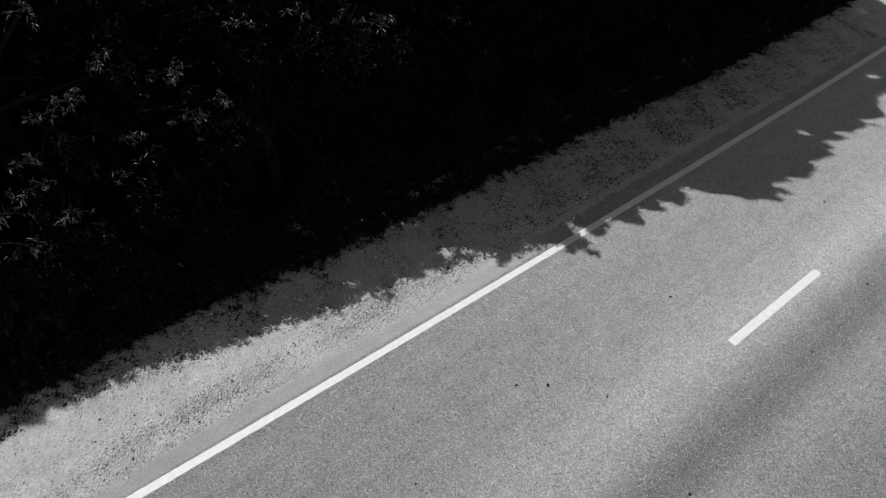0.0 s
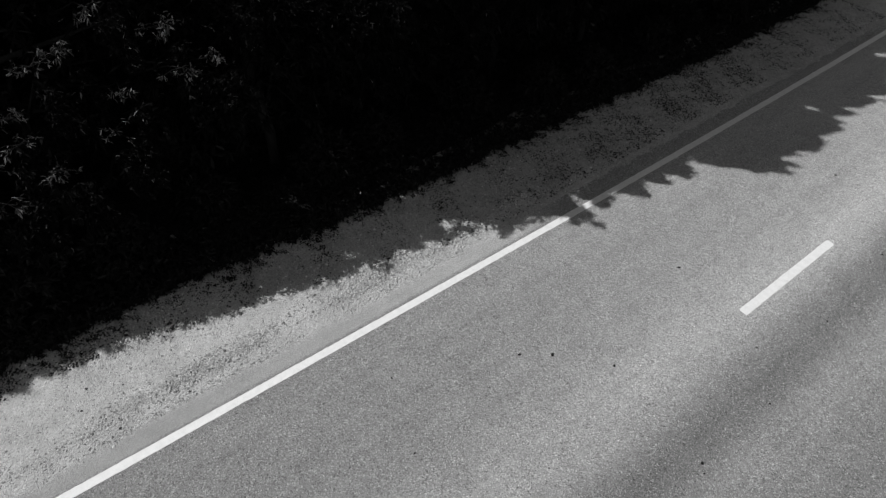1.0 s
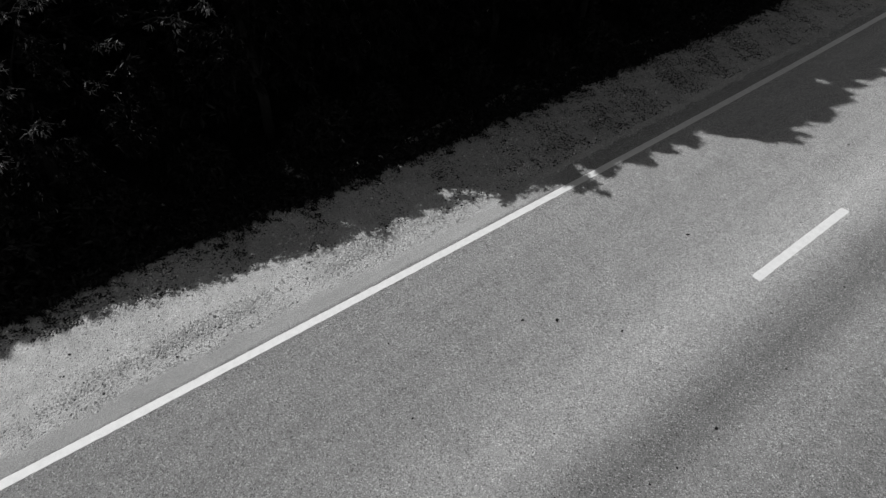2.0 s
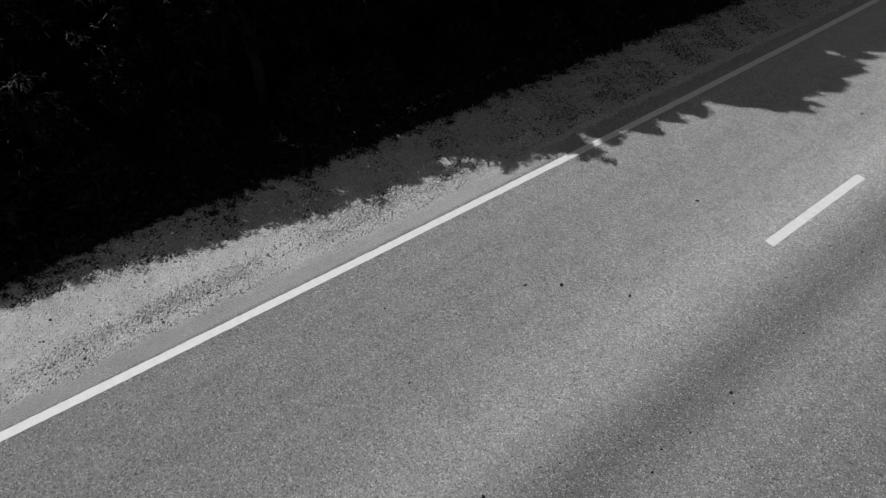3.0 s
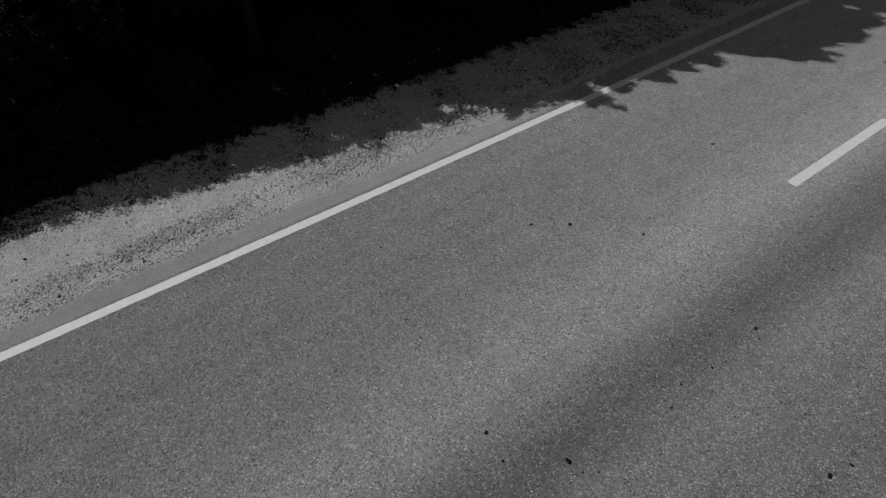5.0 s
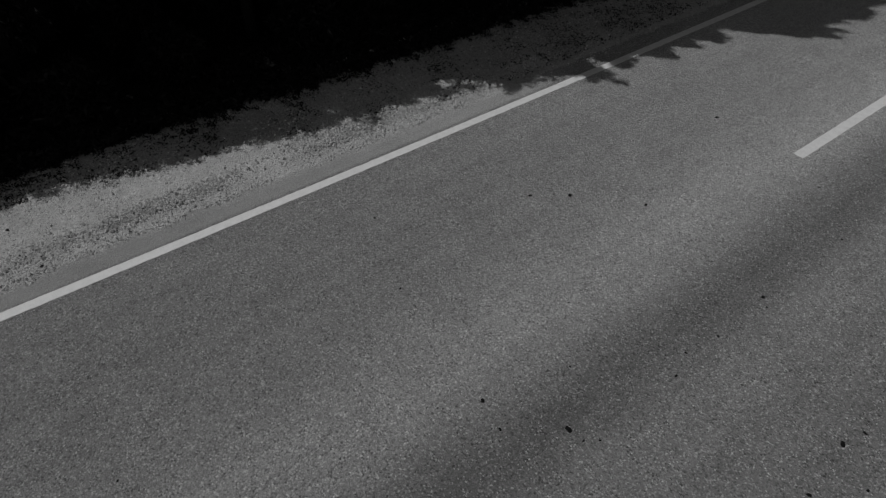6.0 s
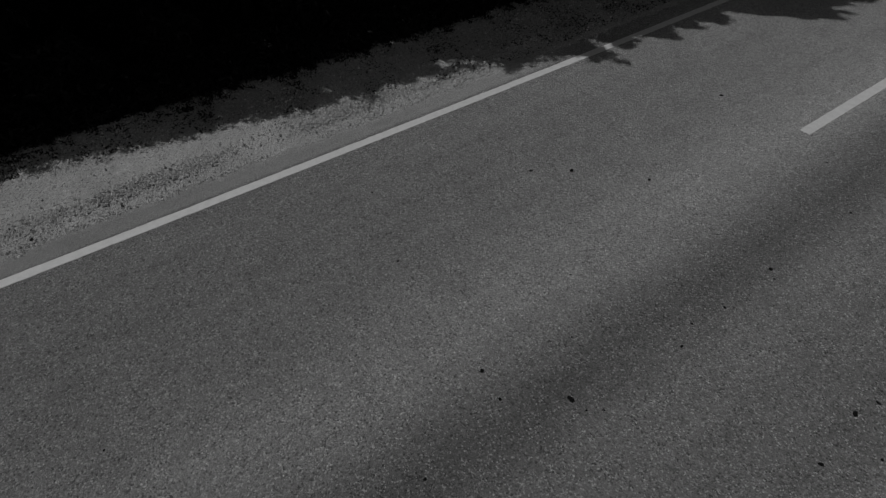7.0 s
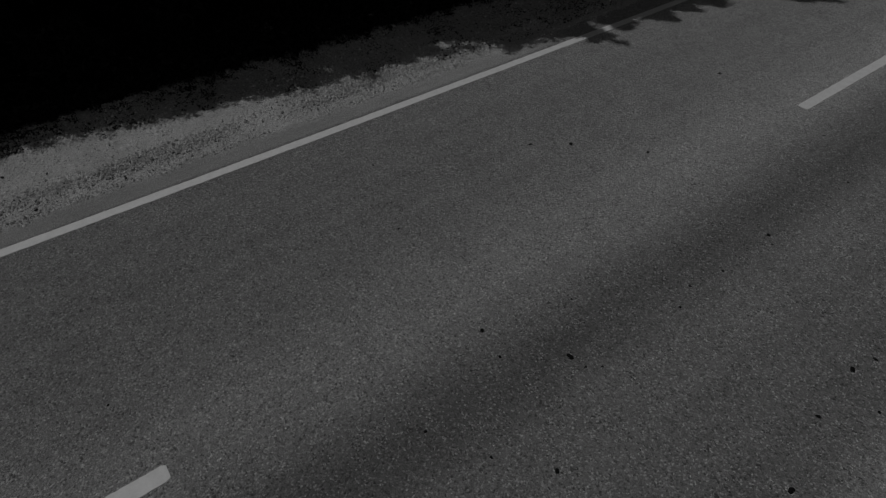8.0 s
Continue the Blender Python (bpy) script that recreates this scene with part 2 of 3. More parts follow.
def verge():
    """The strip of sandy gravel between asphalt and weeds, with a low ridge of coarser stones."""
    xs, ys = np.arange(-3.9, -0.24, 0.04), np.concatenate([[-60], np.arange(-20, 26, 0.07), [60]])
    x, y = np.meshgrid(xs, ys, indexing="ij")
    z = -0.012 + 0.010 * waves(x, y, 8, 0.5) * np.clip((-0.5 - x) / 0.3, 0, 1) + 0.006 * waves(x, y, 9, 0.12) + 0.02 * np.exp(-(((x + 0.85) / 0.16) ** 2))
    z = z - 0.06 * np.clip((x + 0.28) / 0.04, 0, 1) - 0.08 * np.clip((-3.2 - x) / 0.5, 0, 1)
    me = mesh_of("verge", np.stack([x, y, z], -1).reshape(-1, 3), grid_faces(len(xs), len(ys)), VERGE, True)
    return tagged(new("verge", me), "pale sandy gravel verge beside the asphalt", "verge", kind="structure")


def crumbs(x, y, size, r, proud):
    """Small uneven lumps lying on the verge."""
    n = len(x)
    octa = np.array([[1, 0, 0], [0, 1, 0], [-1, 0, 0], [0, -1, 0], [0, 0, 0.95], [0, 0, -0.5]], float)
    verts = octa[None] * size[:, None, None] * r.uniform(0.65, 1.35, (n, 6, 1))
    turn = r.uniform(0, 6.28, n)
    c, s = np.cos(turn)[:, None], np.sin(turn)[:, None]
    verts = np.stack([c * verts[..., 0] - s * verts[..., 1], s * verts[..., 0] + c * verts[..., 1], verts[..., 2]], -1)
    ridge = -0.01 + 0.02 * np.exp(-(((x + 0.85) / 0.16) ** 2))
    verts += np.stack([x, y, ridge + size * proud], -1)[:, None]
    k = np.arange(n)[:, None] * 6
    faces = np.concatenate([k + f for f in ([0, 1, 4], [1, 2, 4], [2, 3, 4], [3, 0, 4], [1, 0, 5], [2, 1, 5], [3, 2, 5], [0, 3, 5])])
    return verts.reshape(-1, 3), faces


def shade_end(y):
    """The edge of the trees' shade on the verge, where the litter is made to end."""
    return np.interp(y, [-12, -9, -7.5, -6, -4.5, -2.5], [-2.1, -2.05, -1.68, -1.4, -0.98, -0.6])


def leaf_litter():
    """Dark crumbs of dead leaf and bark, lying in drifts, laid only where the verge is shaded."""
    r = np.random.RandomState(29)
    n = 60000
    y = r.uniform(-12, 14, n)
    x = r.uniform(-2.6, shade_end(y))
    keep = (0.7 * waves(x, y, 21, 0.5) + waves(x, y, 22, 0.13) + r.normal(0, 0.5, n)) > np.where(y < -4.5, 0.75, 0.3)
    x, y = x[keep], y[keep]
    size = np.clip(r.lognormal(-4.6, 0.4, len(x)), 0.005, 0.024)
    verts, faces = crumbs(x, y, size, r, 0.45)
    me = mesh_of("leaf_litter", verts, faces, CLOD)
    return tagged(new("leaf_litter", me), "dark crumbled dead leaves and bark strewn on the gravel", "leaf litter", kind="stuff")


def loose_gravel():
    """Pebbles, thick along the ridge and thin elsewhere."""
    r = np.random.RandomState(11)
    n = 72000
    pick = r.rand(n)
    x = np.where(pick < 0.45, r.normal(-0.9, 0.13, n), np.where(pick < 0.8, r.normal(-0.47, 0.07, n), r.uniform(-2.6, -0.36, n)))
    x, y = np.clip(x, -2.6, -0.31), np.where(pick < 0.45, r.uniform(-12.5, -1, n), r.uniform(-14, 16, n))
    more = np.arange(n) > n * 0.54  # the shaded stretch is stonier
    y = np.where(more, r.uniform(-11, 15, n), y)
    x = np.where(more, r.uniform(-2.7, shade_end(y) + 0.15), x)
    keep = (waves(x, y, 13, 0.4) + r.normal(0, 0.5, n)) > -0.3
    x, y = x[keep], y[keep]
    n = len(x)
    size = np.clip(r.lognormal(np.where(x < shade_end(y), -4.65, -5.1 + 0.3 * np.exp(-(((x + 0.88) / 0.25) ** 2))), 0.5, n), 0.003, 0.026)
    verts, faces = crumbs(x, y, size, r, 0.42)
    me = mesh_of("loose_gravel", verts, faces, GRAVEL)
    return tagged(new("loose_gravel", me), "loose grey pebbles scattered on the verge", "gravel", kind="stuff")


ground()
road()
verge()
loose_gravel()
leaf_litter()
tagged(painted_strip("edge_line", -0.074, 0.074, -60, 60, 1), "continuous white painted line along road edge", "road marking", kind="structure")
for n, y0 in enumerate((-12.314, -0.025)):
    tagged(painted_strip("centre_dash", 3.56, 3.725, y0, y0 + 3.0, 2 + n), "short white painted dash on grey asphalt", "road marking", "dashes of the centre line", "structure")

# dark drops of tar on the asphalt: x, y, radius
SPOTS = [(2.27, -3.40, 0.030), (1.95, -3.85, 0.023), (3.03, -2.72, 0.023), (2.28, -0.08, 0.030), (4.04, -6.39, 0.022), (4.92, -2.92, 0.023), (1.07, -5.82, 0.016),
         (4.77, -5.92, 0.031), (6.41, -3.95, 0.027), (4.38, -6.45, 0.016), (4.59, -7.45, 0.015), (5.03, -3.02, 0.013), (4.95, -3.82, 0.016), (4.88, -4.28, 0.015),
         (5.00, -4.60, 0.016), (6.48, -3.67, 0.018), (6.48, -4.66, 0.020), (6.77, -4.20, 0.015), (5.50, -6.80, 0.021), (5.10, -7.15, 0.013), (6.70, -5.44, 0.027),
         (4.94, -5.89, 0.011), (5.03, -5.76, 0.011), (4.96, -1.24, 0.016), (4.64, 1.05, 0.018), (4.43, 3.49, 0.023), (2.60, 5.08, 0.025), (4.23, -0.47, 0.013),
         (2.31, -6.23, 0.014), (3.64, -4.79, 0.012), (4.27, -5.40, 0.012), (2.72, -9.55, 0.012)]


def tar_drop(x, y, radius, seed):
    r = np.random.RandomState(seed)
    verts, faces = [(0, 0, 0.35 * radius)], []
    for k, (s, h) in enumerate(((0.6, 0.28), (1.0, 0.0))):
        for i in range(9):
            a = 2 * math.pi * i / 9
            d = radius * s * (1 + 0.22 * math.sin(2 * a + seed) + r.uniform(-0.1, 0.1))
            verts.append((d * math.cos(a) * 1.15, d * math.sin(a), h * radius))
    for i in range(9):
        j = (i + 1) % 9
        faces += [[0, 1 + i, 1 + j], [1 + i, 10 + i, 10 + j, 1 + j]]
    ob = new("tar_drop", mesh_of("tar_drop", verts, faces, TAR, True))
    ob.matrix_world = pose(x, y, 0.0, 0, 0, r.uniform(0, 360))
    return tagged(ob, "small black drop of tar on the asphalt", "tar drop", "drops of tar on the road")


for n, (x, y, radius) in enumerate(SPOTS):
    tar_drop(x, y, radius, n)

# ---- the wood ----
# the outline of the shade wanted on the ground, over the verge, then over the road; the crowns, mostly out of view, are
# shaped to cast it
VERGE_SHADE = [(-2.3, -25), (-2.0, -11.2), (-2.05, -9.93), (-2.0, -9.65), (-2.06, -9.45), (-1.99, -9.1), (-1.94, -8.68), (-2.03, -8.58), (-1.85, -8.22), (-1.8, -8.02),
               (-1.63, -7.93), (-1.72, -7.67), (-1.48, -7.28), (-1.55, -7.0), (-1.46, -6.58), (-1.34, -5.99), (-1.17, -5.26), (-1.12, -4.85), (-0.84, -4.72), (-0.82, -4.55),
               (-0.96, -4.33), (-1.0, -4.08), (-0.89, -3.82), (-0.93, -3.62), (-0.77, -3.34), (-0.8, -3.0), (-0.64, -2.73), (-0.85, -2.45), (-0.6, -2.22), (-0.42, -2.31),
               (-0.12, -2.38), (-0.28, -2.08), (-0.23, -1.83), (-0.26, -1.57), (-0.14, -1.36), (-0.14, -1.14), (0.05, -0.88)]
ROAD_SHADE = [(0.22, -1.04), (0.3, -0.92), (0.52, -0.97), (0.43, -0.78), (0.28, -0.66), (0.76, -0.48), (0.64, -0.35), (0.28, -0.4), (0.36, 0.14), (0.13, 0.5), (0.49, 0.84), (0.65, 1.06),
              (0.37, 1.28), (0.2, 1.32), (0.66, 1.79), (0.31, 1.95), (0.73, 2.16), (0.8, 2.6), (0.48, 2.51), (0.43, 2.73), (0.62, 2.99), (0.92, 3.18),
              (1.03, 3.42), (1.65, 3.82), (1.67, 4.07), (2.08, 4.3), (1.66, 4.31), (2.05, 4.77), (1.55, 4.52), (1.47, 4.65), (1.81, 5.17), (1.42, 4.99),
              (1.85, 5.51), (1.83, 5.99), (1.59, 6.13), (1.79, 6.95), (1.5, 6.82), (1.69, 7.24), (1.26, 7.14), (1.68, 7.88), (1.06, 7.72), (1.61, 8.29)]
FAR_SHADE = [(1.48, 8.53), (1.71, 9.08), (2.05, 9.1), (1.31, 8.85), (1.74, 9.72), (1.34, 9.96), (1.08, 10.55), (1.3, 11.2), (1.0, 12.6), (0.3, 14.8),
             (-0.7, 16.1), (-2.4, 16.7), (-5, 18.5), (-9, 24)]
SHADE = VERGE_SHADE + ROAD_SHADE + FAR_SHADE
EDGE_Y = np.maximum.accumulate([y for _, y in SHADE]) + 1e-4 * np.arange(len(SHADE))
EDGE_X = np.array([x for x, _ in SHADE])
# chinks kept free of leaves so that sun spots fall on the ground: x, y, half length, half width, bearing in degrees
GAPS = [(-0.02, -0.25, 0.36, 0.005, 8), (-1.15, -3.02, 0.12, 0.03, 40), (-1.0, -2.6, 0.13, 0.03, 50), (-0.4, -1.45, 0.05, 0.02, 30), (-1.58, -4.95, 0.05, 0.0, 60),
        (-1.14, -4.6, 0.04, 0.02, 50), (0.9, 7.17, 0.16, 0.01, 25), (0.25, 2.91, 0.05, 0.0, 30), (0.57, 11.44, 0.15, 0.0, 50)]
# boughs that stand out into the sun, with leaves in the paler, sunlit copy
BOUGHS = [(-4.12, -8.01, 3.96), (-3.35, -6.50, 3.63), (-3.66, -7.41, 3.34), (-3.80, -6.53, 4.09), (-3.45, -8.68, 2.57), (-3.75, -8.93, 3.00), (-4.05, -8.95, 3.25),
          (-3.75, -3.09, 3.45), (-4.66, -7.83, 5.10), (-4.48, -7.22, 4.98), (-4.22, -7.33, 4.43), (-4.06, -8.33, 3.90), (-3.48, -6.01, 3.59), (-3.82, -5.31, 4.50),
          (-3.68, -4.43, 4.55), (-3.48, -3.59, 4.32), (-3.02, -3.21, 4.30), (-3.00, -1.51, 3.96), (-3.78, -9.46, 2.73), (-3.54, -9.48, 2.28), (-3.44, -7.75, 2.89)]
TO_SUN = np.array((-SHIFT.x, -SHIFT.y, 1.0)) / math.hypot(SHIFT.length, 1)


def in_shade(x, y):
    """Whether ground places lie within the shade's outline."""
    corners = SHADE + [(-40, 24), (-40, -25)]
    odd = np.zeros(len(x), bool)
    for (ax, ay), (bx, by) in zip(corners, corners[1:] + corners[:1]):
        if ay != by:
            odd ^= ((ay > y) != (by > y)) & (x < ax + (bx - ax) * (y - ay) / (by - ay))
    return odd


def hung(sx, sy, rng, spread=3.6, high=True):
    """Places in the crowns from which a twig shades the ground at (sx, sy), clear of the verge; the trees are taller farther on."""
    low = np.interp(sy, [-11, -7, -4, 0, 3, 6], [7.0, 5.0, 3.0, 2.8, 6.5, 11.5]) if high else np.full(len(sx), 2.0)
    for _ in range(18):
        low = np.where(sx - SHIFT.x * low > -2.95 + 0.2 * np.maximum(low - 3, 0), low + 0.4, low)
    y = sy - SHIFT.y * (low + 1.5)
    dome = 0.5 + 0.5 * np.cos(2 * math.pi * (y + 18.5 - 0.5 * waves(y, 0 * y, 61, 3.0)) / 3.3)  # crowns swell over their stems
    z = low + spread * rng.rand(len(sx)) * (0.5 + 0.6 * dome + 0.3 * waves(sx, y, 62, 1.2))
    return np.stack([sx - SHIFT.x * z, sy - SHIFT.y * z, z], 1)


def clear_of_chinks(sx, sy, leaf):
    keep = np.ones(len(sx), bool)
    for gx, gy, length, width, bearing in GAPS:
        c, s = math.cos(radians(bearing)), math.sin(radians(bearing))
        u, v = (sx - gx) * c + (sy - gy) * s, (sy - gy) * c - (sx - gx) * s
        keep &= (u / (length + leaf)) ** 2 + (v / (width + leaf)) ** 2 > 1
    return keep


def clear_of_boughs(tips, rng):
    """Lets the twigs that would keep the sun from the boughs hang below them instead."""
    for bough in BOUGHS:
        off = tips - np.array(bough)
        along = off @ TO_SUN
        beside = np.linalg.norm(off - along[:, None] * TO_SUN, axis=1)
        lower = (beside < 0.3) & (along > -0.2)
        tips = tips - (lower * (along + 0.3 + 0.7 * rng.rand(len(tips))))[:, None] * TO_SUN
    return tips


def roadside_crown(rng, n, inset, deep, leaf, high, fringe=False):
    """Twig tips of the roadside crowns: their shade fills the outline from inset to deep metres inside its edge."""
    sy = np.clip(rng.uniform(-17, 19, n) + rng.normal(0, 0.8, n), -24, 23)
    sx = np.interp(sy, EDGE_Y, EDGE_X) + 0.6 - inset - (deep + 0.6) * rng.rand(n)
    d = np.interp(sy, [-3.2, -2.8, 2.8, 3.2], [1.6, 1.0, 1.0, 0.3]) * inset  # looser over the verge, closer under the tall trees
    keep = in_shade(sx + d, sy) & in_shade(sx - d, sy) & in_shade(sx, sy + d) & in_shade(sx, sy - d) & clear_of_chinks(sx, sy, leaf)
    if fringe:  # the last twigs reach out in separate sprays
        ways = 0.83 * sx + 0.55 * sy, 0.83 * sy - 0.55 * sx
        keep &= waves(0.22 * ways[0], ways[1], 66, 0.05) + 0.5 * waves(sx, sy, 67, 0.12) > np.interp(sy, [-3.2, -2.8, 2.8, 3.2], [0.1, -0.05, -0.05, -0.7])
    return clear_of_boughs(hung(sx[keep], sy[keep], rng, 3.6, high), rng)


def limb(a, b, r, rng, sag=0.3):
    a, b = Vector(a), Vector(b)
    mid = a.lerp(b, 0.5) + Vector((rng.uniform(-0.2, 0.2), rng.uniform(-0.2, 0.2), sag))
    return tube([a, a.lerp(mid, 0.6), mid, mid.lerp(b, 0.55), b], [r, r * 0.8, r * 0.6, r * 0.4, r * 0.15], 6)


def sunlit_bough(at, base, tree, seed):
    """A bough with sunlight painted into its pale leaves: a thin limb, and leaves that hang in bunches from its twigs.
    """
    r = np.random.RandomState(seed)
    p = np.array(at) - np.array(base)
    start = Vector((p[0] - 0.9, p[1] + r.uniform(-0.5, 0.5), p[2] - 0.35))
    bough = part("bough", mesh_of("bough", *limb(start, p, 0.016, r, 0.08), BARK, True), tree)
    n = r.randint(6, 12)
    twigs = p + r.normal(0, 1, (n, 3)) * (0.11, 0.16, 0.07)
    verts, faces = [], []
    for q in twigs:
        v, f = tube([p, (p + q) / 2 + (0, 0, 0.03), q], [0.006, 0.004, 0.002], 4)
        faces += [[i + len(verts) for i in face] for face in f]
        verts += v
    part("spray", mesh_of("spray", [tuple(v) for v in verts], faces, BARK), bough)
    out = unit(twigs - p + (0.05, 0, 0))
    part("sunlit_foliage", mesh_of("sunlit_foliage", *whorls(twigs, out, r, 8, (0.05, 0.11), (0.014, 0.025)), SUNLIT_LEAF), bough, "pale leaves hanging in the sun, sunlight painted into their colour")


def roadside_tree(x, y, edge, deep, spray, seed):
    """A broadleaved tree: bent trunk, limbs to the twigs, leaves in hanging whorls."""
    rng = np.random.RandomState(seed)
    base = Vector((x, y, float(terrain(np.array(x), np.array(y))) - 0.05))
    edge, deep, spray = (v - np.array(base) for v in (edge, deep, spray))
    top = float(np.percentile(np.concatenate([edge, deep])[:, 2], 85))
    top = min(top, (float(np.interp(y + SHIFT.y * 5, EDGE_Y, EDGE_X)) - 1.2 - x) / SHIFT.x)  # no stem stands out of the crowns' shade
    tree = new("roadside_tree")
    tree.location = base
    trunk = [(0, 0, 0), (0.05, 0.03, top * 0.2), (rng.uniform(-0.1, 0.3), rng.uniform(-0.2, 0.2), top * 0.5), (rng.uniform(0, 0.5), rng.uniform(-0.3, 0.3), top)]
    part("trunk", mesh_of("trunk", *tube(trunk, [0.13, 0.11, 0.09, 0.04], 10), BARK, True), tree)
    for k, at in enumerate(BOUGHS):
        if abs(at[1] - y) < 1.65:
            sunlit_bough(at, base, tree, 200 + k)
    for p in deep[rng.choice(len(deep), 24, replace=False)]:
        at = Vector(trunk[1]).lerp(Vector(trunk[3]), rng.uniform(0.1, 0.9))
        part("limb", mesh_of("limb", *limb(at, p, 0.035, rng), BARK, True), tree)
    for p in edge[rng.choice(len(edge), 8, replace=False)]:  # long limbs up into the outer crown
        part("limb", mesh_of("limb", *limb(Vector(trunk[2]).lerp(Vector(trunk[3]), rng.uniform(0.3, 0.95)), p, 0.05, rng, 0.0), BARK, True), tree)
    out = lambda tips: unit(tips - np.array([0, 0, top * 0.6]))
    big = whorls(deep, out(deep), rng, 11, (0.15, 0.26), (0.042, 0.062))
    fine = whorls(edge, out(edge), rng, 8, (0.09, 0.17), (0.03, 0.048))
    thin = whorls(spray, out(spray), rng, 6, (0.05, 0.1), (0.02, 0.034))
    verts = np.concatenate([fine[0], big[0], thin[0]])
    faces = np.concatenate([fine[1], big[1] + len(fine[0]), thin[1] + len(fine[0]) + len(big[0])])
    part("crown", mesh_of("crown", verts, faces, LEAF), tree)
    low = np.concatenate([edge, deep, spray])
    low = low[low[:, 2] < 5.5]
    # single leaves in the pale copy, strewn as painted sun flecks
    some = low[rng.choice(len(low), min(len(low), 260), replace=False)]
    part("sunlit_foliage", mesh_of("sunlit_foliage", *whorls(some, out(some), rng, 2, (0.06, 0.11), (0.018, 0.03)), SUNLIT_LEAF), tree, "single leaves painted as pale sun flecks among the dark")
    return tagged(tree, "broadleaved tree with long drooping dark leaves at roadside", "tree", "trees along the road")


rng = np.random.RandomState(21)
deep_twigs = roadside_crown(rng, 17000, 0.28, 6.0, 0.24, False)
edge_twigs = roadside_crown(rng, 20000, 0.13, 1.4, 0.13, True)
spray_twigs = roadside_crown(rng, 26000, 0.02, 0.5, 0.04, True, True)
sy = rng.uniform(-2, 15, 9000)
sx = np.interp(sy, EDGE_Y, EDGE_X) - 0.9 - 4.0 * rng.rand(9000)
keep = clear_of_chinks(sx, sy, 0.24)
deep_twigs = np.concatenate([deep_twigs, hung(sx[keep], sy[keep], rng, 5.0, False)])
stems = [(-5.3 + 0.5 * math.sin(2.1 * k), -18.5 + 3.3 * k + 0.4 * math.cos(3.3 * k)) for k in range(11)]
share = lambda tips, k: tips[np.argmin([np.abs(tips[:, 1] - y) for _, y in stems], 0) == k]
for k, (x, y) in enumerate(stems):
    roadside_tree(x, y, share(edge_twigs, k), share(deep_twigs, k), share(spray_twigs, k), 40 + k)


def forest_tree(seed, height):
    """A taller tree of the wood behind."""
    rng = np.random.RandomState(seed)
    tree = new("forest_tree")
    trunk = [(0, 0, -0.2), (0.04, 0.05, height * 0.3), (rng.uniform(-0.2, 0.2), rng.uniform(-0.2, 0.2), height * 0.6), (0.1, 0, height * 0.95)]
    part("trunk", mesh_of("trunk", *tube(trunk, [0.22, 0.17, 0.12, 0.03], 10), BARK, True), tree)
    n = 3600
    p = unit(rng.normal(size=(n, 3))) * rng.uniform(0.25, 1, (n, 1)) ** 0.5 * np.array([2.7, 2.7, height * 0.33])
    p *= 1 + 0.16 * waves(p[:, :1], p[:, 1:2] + p[:, 2:], seed, 0.6)
    p[:, 2] += height * 0.66
    for i in rng.choice(n, 9, replace=False):
        part("limb", mesh_of("limb", *limb((0, 0, height * rng.uniform(0.35, 0.7)), p[i], 0.05, rng), BARK, True), tree)
    way = unit(rng.normal(size=(n, 3)) + np.array([0, 0, -0.3]))
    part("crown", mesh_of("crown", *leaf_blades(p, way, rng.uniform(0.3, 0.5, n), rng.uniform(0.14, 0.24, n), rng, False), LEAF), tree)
    return tagged(tree, "tall dark broadleaved tree standing in dense shade", "tree", "trees of the wood behind")


def shrub(seed, height):
    rng = np.random.RandomState(seed)
    bush = new("shrub")
    n = 300
    p = unit(rng.normal(size=(n, 3)) + np.array([0, 0, 0.5])) * rng.uniform(0.45, 1, (n, 1)) * np.array([height * 0.65, height * 0.65, height * 0.8])
    p[:, 2] = np.abs(p[:, 2]) + 0.1
    for i in range(6):
        part("stem", mesh_of("stem", *limb((rng.uniform(-0.06, 0.06), rng.uniform(-0.06, 0.06), -0.1), p[i], 0.018, rng, 0.1), BARK, True), bush)
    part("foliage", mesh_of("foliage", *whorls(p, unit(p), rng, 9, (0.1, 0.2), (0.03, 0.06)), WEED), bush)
    return tagged(bush, "dense dark green shrub growing under the trees", "shrub", "shrubs of the undergrowth")


kinds = [forest_tree(70 + k, h) for k, h in enumerate((9.5, 10.5, 9.0))]
spots = [(-10.4 - 3.4 * i + rng.uniform(-0.6, 0.6), -24 + 3.9 * j + 1.7 * (i % 2) + rng.uniform(-0.6, 0.6)) for i in range(5) for j in range(14)]
for k, (x, y) in enumerate(spots):
    m = pose(x, y, float(terrain(np.array(x), np.array(y))), 0, 0, 137 * k)
    if k < 3:
        kinds[k].matrix_basis = m
    else:
        copy_thing(kinds[k % 3], m)

bushes = [shrub(90 + k, h) for k, h in enumerate((0.9, 1.4, 1.9, 1.1))]
k = 0
for i in range(6):
    for j in range(17):
        x, y = -3.9 - 1.9 * i + rng.uniform(-0.5, 0.5), -15 + 2.1 * j + rng.uniform(-0.7, 0.7)
        m = pose(x, y, float(terrain(np.array(x), np.array(y))), 0, 0, 97 * k)
        if k < 4:
            bushes[k].matrix_basis = m
        else:
            copy_thing(bushes[(0, 3, 1, 2)[k % 4] if i else (0, 3)[k % 2]], m)
        k += 1


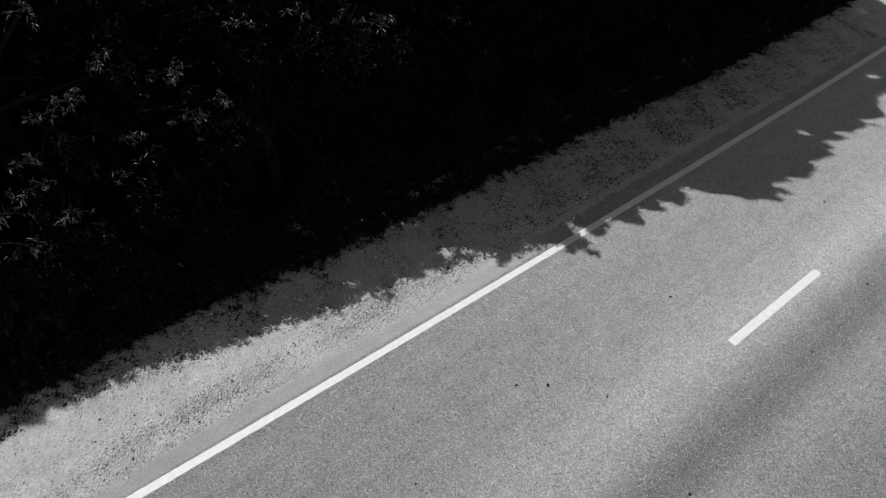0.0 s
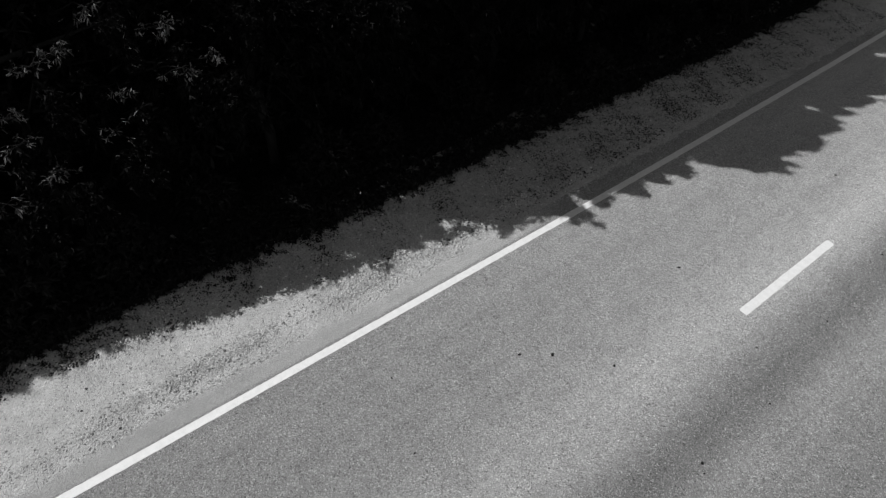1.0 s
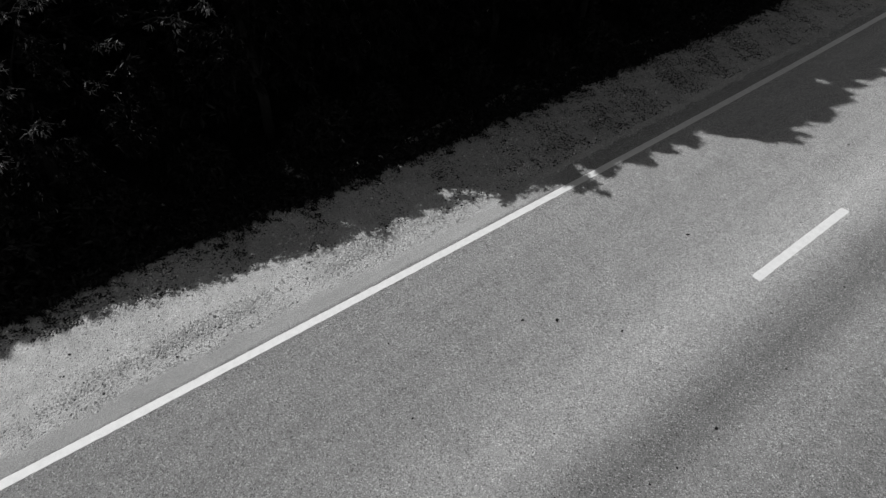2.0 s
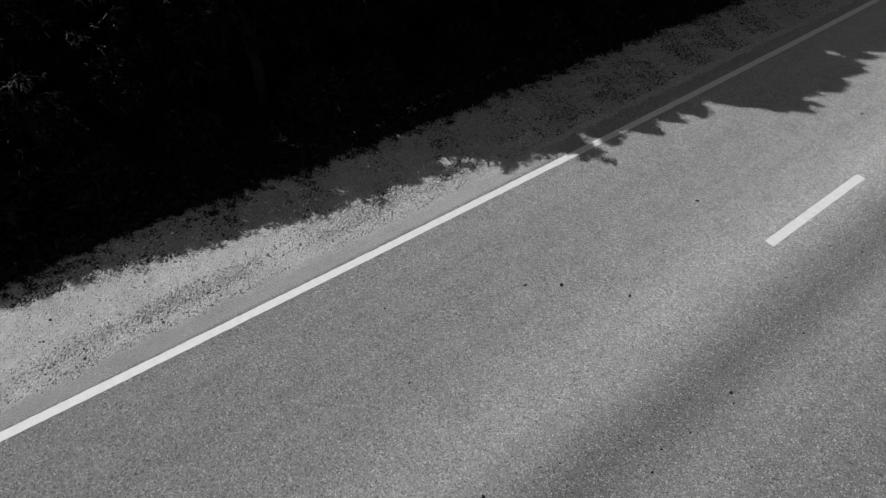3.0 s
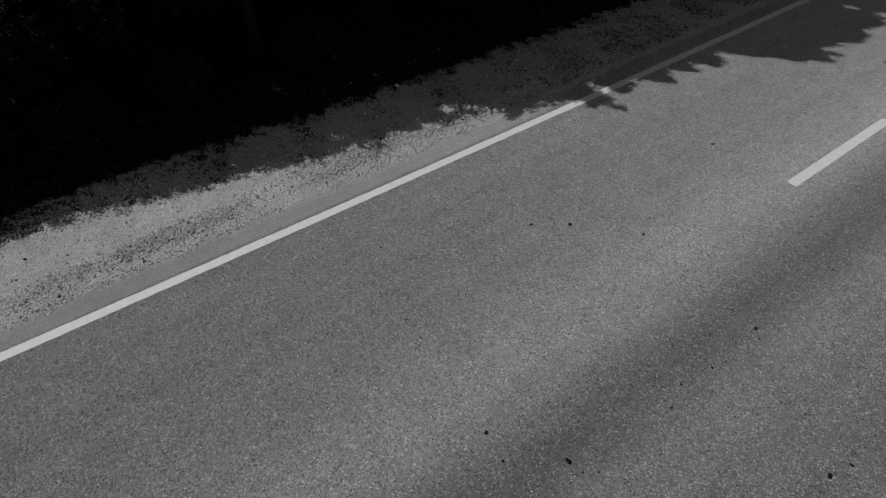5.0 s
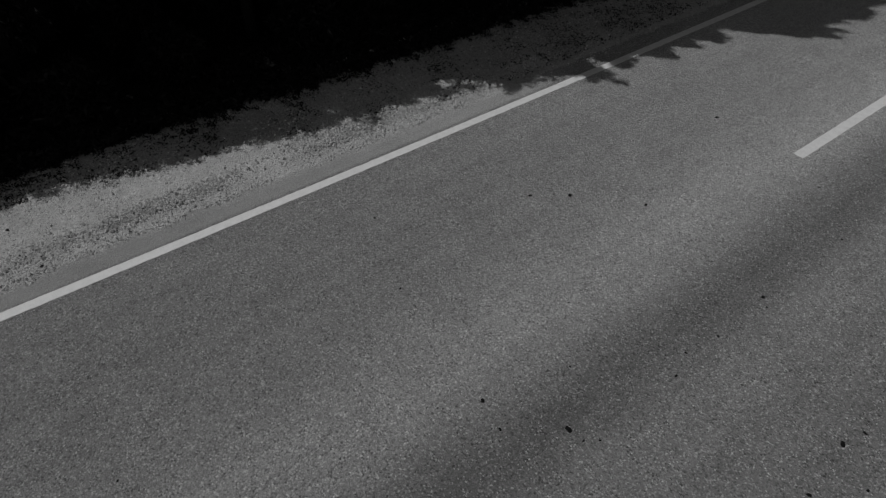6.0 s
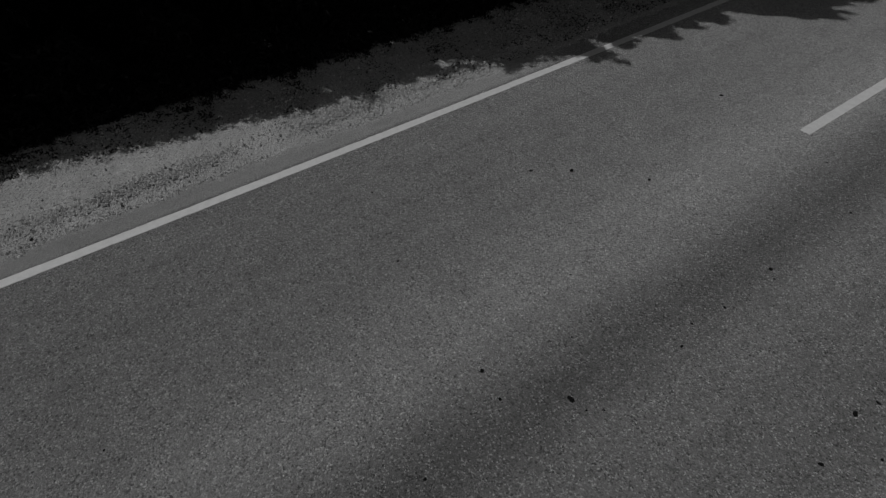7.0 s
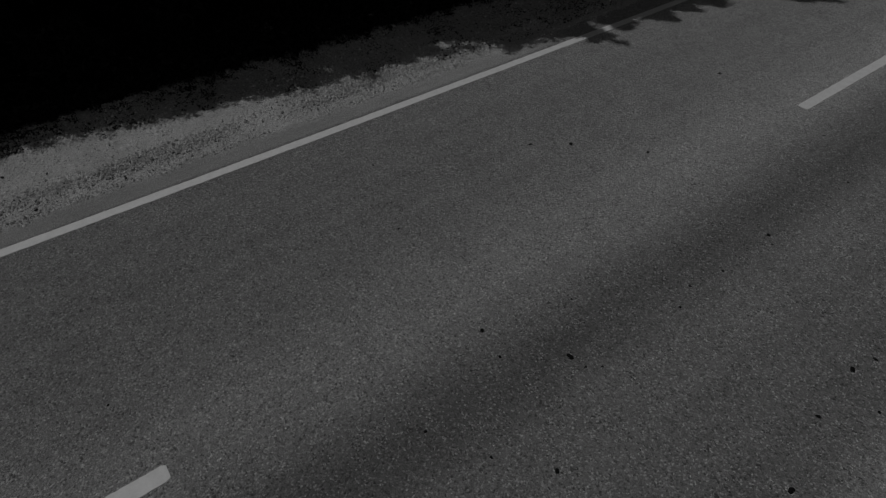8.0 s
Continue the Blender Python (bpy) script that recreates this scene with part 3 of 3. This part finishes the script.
def ground_cover():
    """Low weeds from the edge of the gravel into the wood, with loose tufts on the gravel."""
    r = np.random.RandomState(31)
    edge = lambda y: np.interp(y, [-14, -10, -8.5, -7.5, -6.2, -5.4, -4.5, -3, -1.3, 1.6, 4, 7, 15], [-2.72, -2.7, -2.78, -2.75, -2.62, -2.5, -2.54, -2.5, -2.44, -2.44, -2.4, -2.27, -2.42])
    n = 11000
    y = r.uniform(-16, 20, n)
    x = edge(y) + 0.05 * waves(y, 0 * y, 33, 0.3) + 0.06 * waves(y, 0 * y, 34, 0.08) - r.exponential(np.where(r.rand(n) < 0.35, 0.35, 1.5), n)
    # tufts: more of them where the verge lies in the shade of the near trees
    m = 500
    ty = np.where(r.rand(m) < 0.22, r.uniform(-13, -4, m), r.uniform(-4, 16, m))
    tx = edge(ty) + np.where(ty < -4, r.uniform(-0.05, 0.6, m) * r.rand(m) ** 0.5, 0.4 * r.rand(m) ** 1.5 - 0.14)
    count = 7
    lie = r.uniform(-0.4, 0.4, m)
    along = r.normal(0, 0.065, (m, count))
    tx = (tx[:, None] + along * np.sin(lie + 0.9)[:, None]).ravel() + r.normal(0, 0.012, m * count)
    ty = (ty[:, None] + along * np.cos(lie + 0.9)[:, None]).ravel() + r.normal(0, 0.012, m * count)
    keep = (x > -11) & (np.hypot(x + 4.25, y + 6.95) > 0.3)  # clear round the stone
    x, y = x[keep], y[keep]
    tips = np.stack([x, y, terrain(x, y) + r.uniform(0.04, 0.2, len(x))], 1)
    tufts = np.stack([tx, ty, np.full(len(tx), 0.008)], 1)
    tall = whorls(tips, np.tile([[0, 0, 0.6]], (len(x), 1)), r, 7, (0.05, 0.15), (0.02, 0.05))
    short = whorls(tufts, np.tile([[0, 0, 0.9]], (len(tx), 1)), r, 5, (0.025, 0.06), (0.014, 0.026))
    me = mesh_of("ground_cover", np.concatenate([tall[0], short[0]]), np.concatenate([tall[1], short[1] + len(tall[0])]), WEED)
    return tagged(new("ground_cover", me), "low dark weeds along the gravel edge", "undergrowth", kind="stuff")


ground_cover()


def stone_mesh(name, sizes, material, seed):
    """A rounded, uneven stone."""
    bm = bmesh.new()
    bmesh.ops.create_icosphere(bm, subdivisions=3, radius=1.0)
    for v in bm.verts:
        v.co *= 1 + 0.2 * noise.noise(v.co * 1.7 + Vector((seed, 0, 0))) + 0.06 * noise.noise(v.co * 5)
        v.co = Vector([c * d for c, d in zip(v.co, sizes)])
    me = bpy.data.meshes.new(name)
    bm.to_mesh(me)
    bm.free()
    me.materials.append(material)
    me.polygons.foreach_set("use_smooth", [True] * len(me.polygons))
    return me


stone = new("stone", stone_mesh("stone", (0.085, 0.07, 0.075), VERGE, 0))
stone.matrix_world = pose(-4.3, -6.97, float(terrain(np.array(-4.3), np.array(-6.97))) + 0.035, 8, 0, 40)
tagged(stone, "pale rounded stone half sunk among dark weeds", "stone")

# dark clods on the verge: x, y, radius
CLODS = [(-0.59, -8.51, 0.026), (-1.58, -9.79, 0.026), (-1.23, -9.95, 0.02), (-0.76, -9.53, 0.02), (-1.84, -8.48, 0.022), (-0.6, -9.56, 0.027),
         (-0.94, -9.74, 0.02), (-0.92, -9.17, 0.017), (-1.32, -9.31, 0.018), (-0.77, -8.06, 0.018), (-0.94, -8.24, 0.019), (-0.79, -9.29, 0.017)]
for k, (x, y, radius) in enumerate(CLODS):
    clod = new("clod", stone_mesh("clod", (radius * 0.85, radius * 0.55, radius * 0.45), CLOD, 3 * k))
    clod.matrix_world = pose(x, y, 0.3 * radius + 0.02 * math.exp(-(((x + 0.85) / 0.16) ** 2)) - 0.008, 0, 0, 61 * k)
    tagged(clod, "small dark clod of earth on the pale gravel", "clod", "clods on the verge")
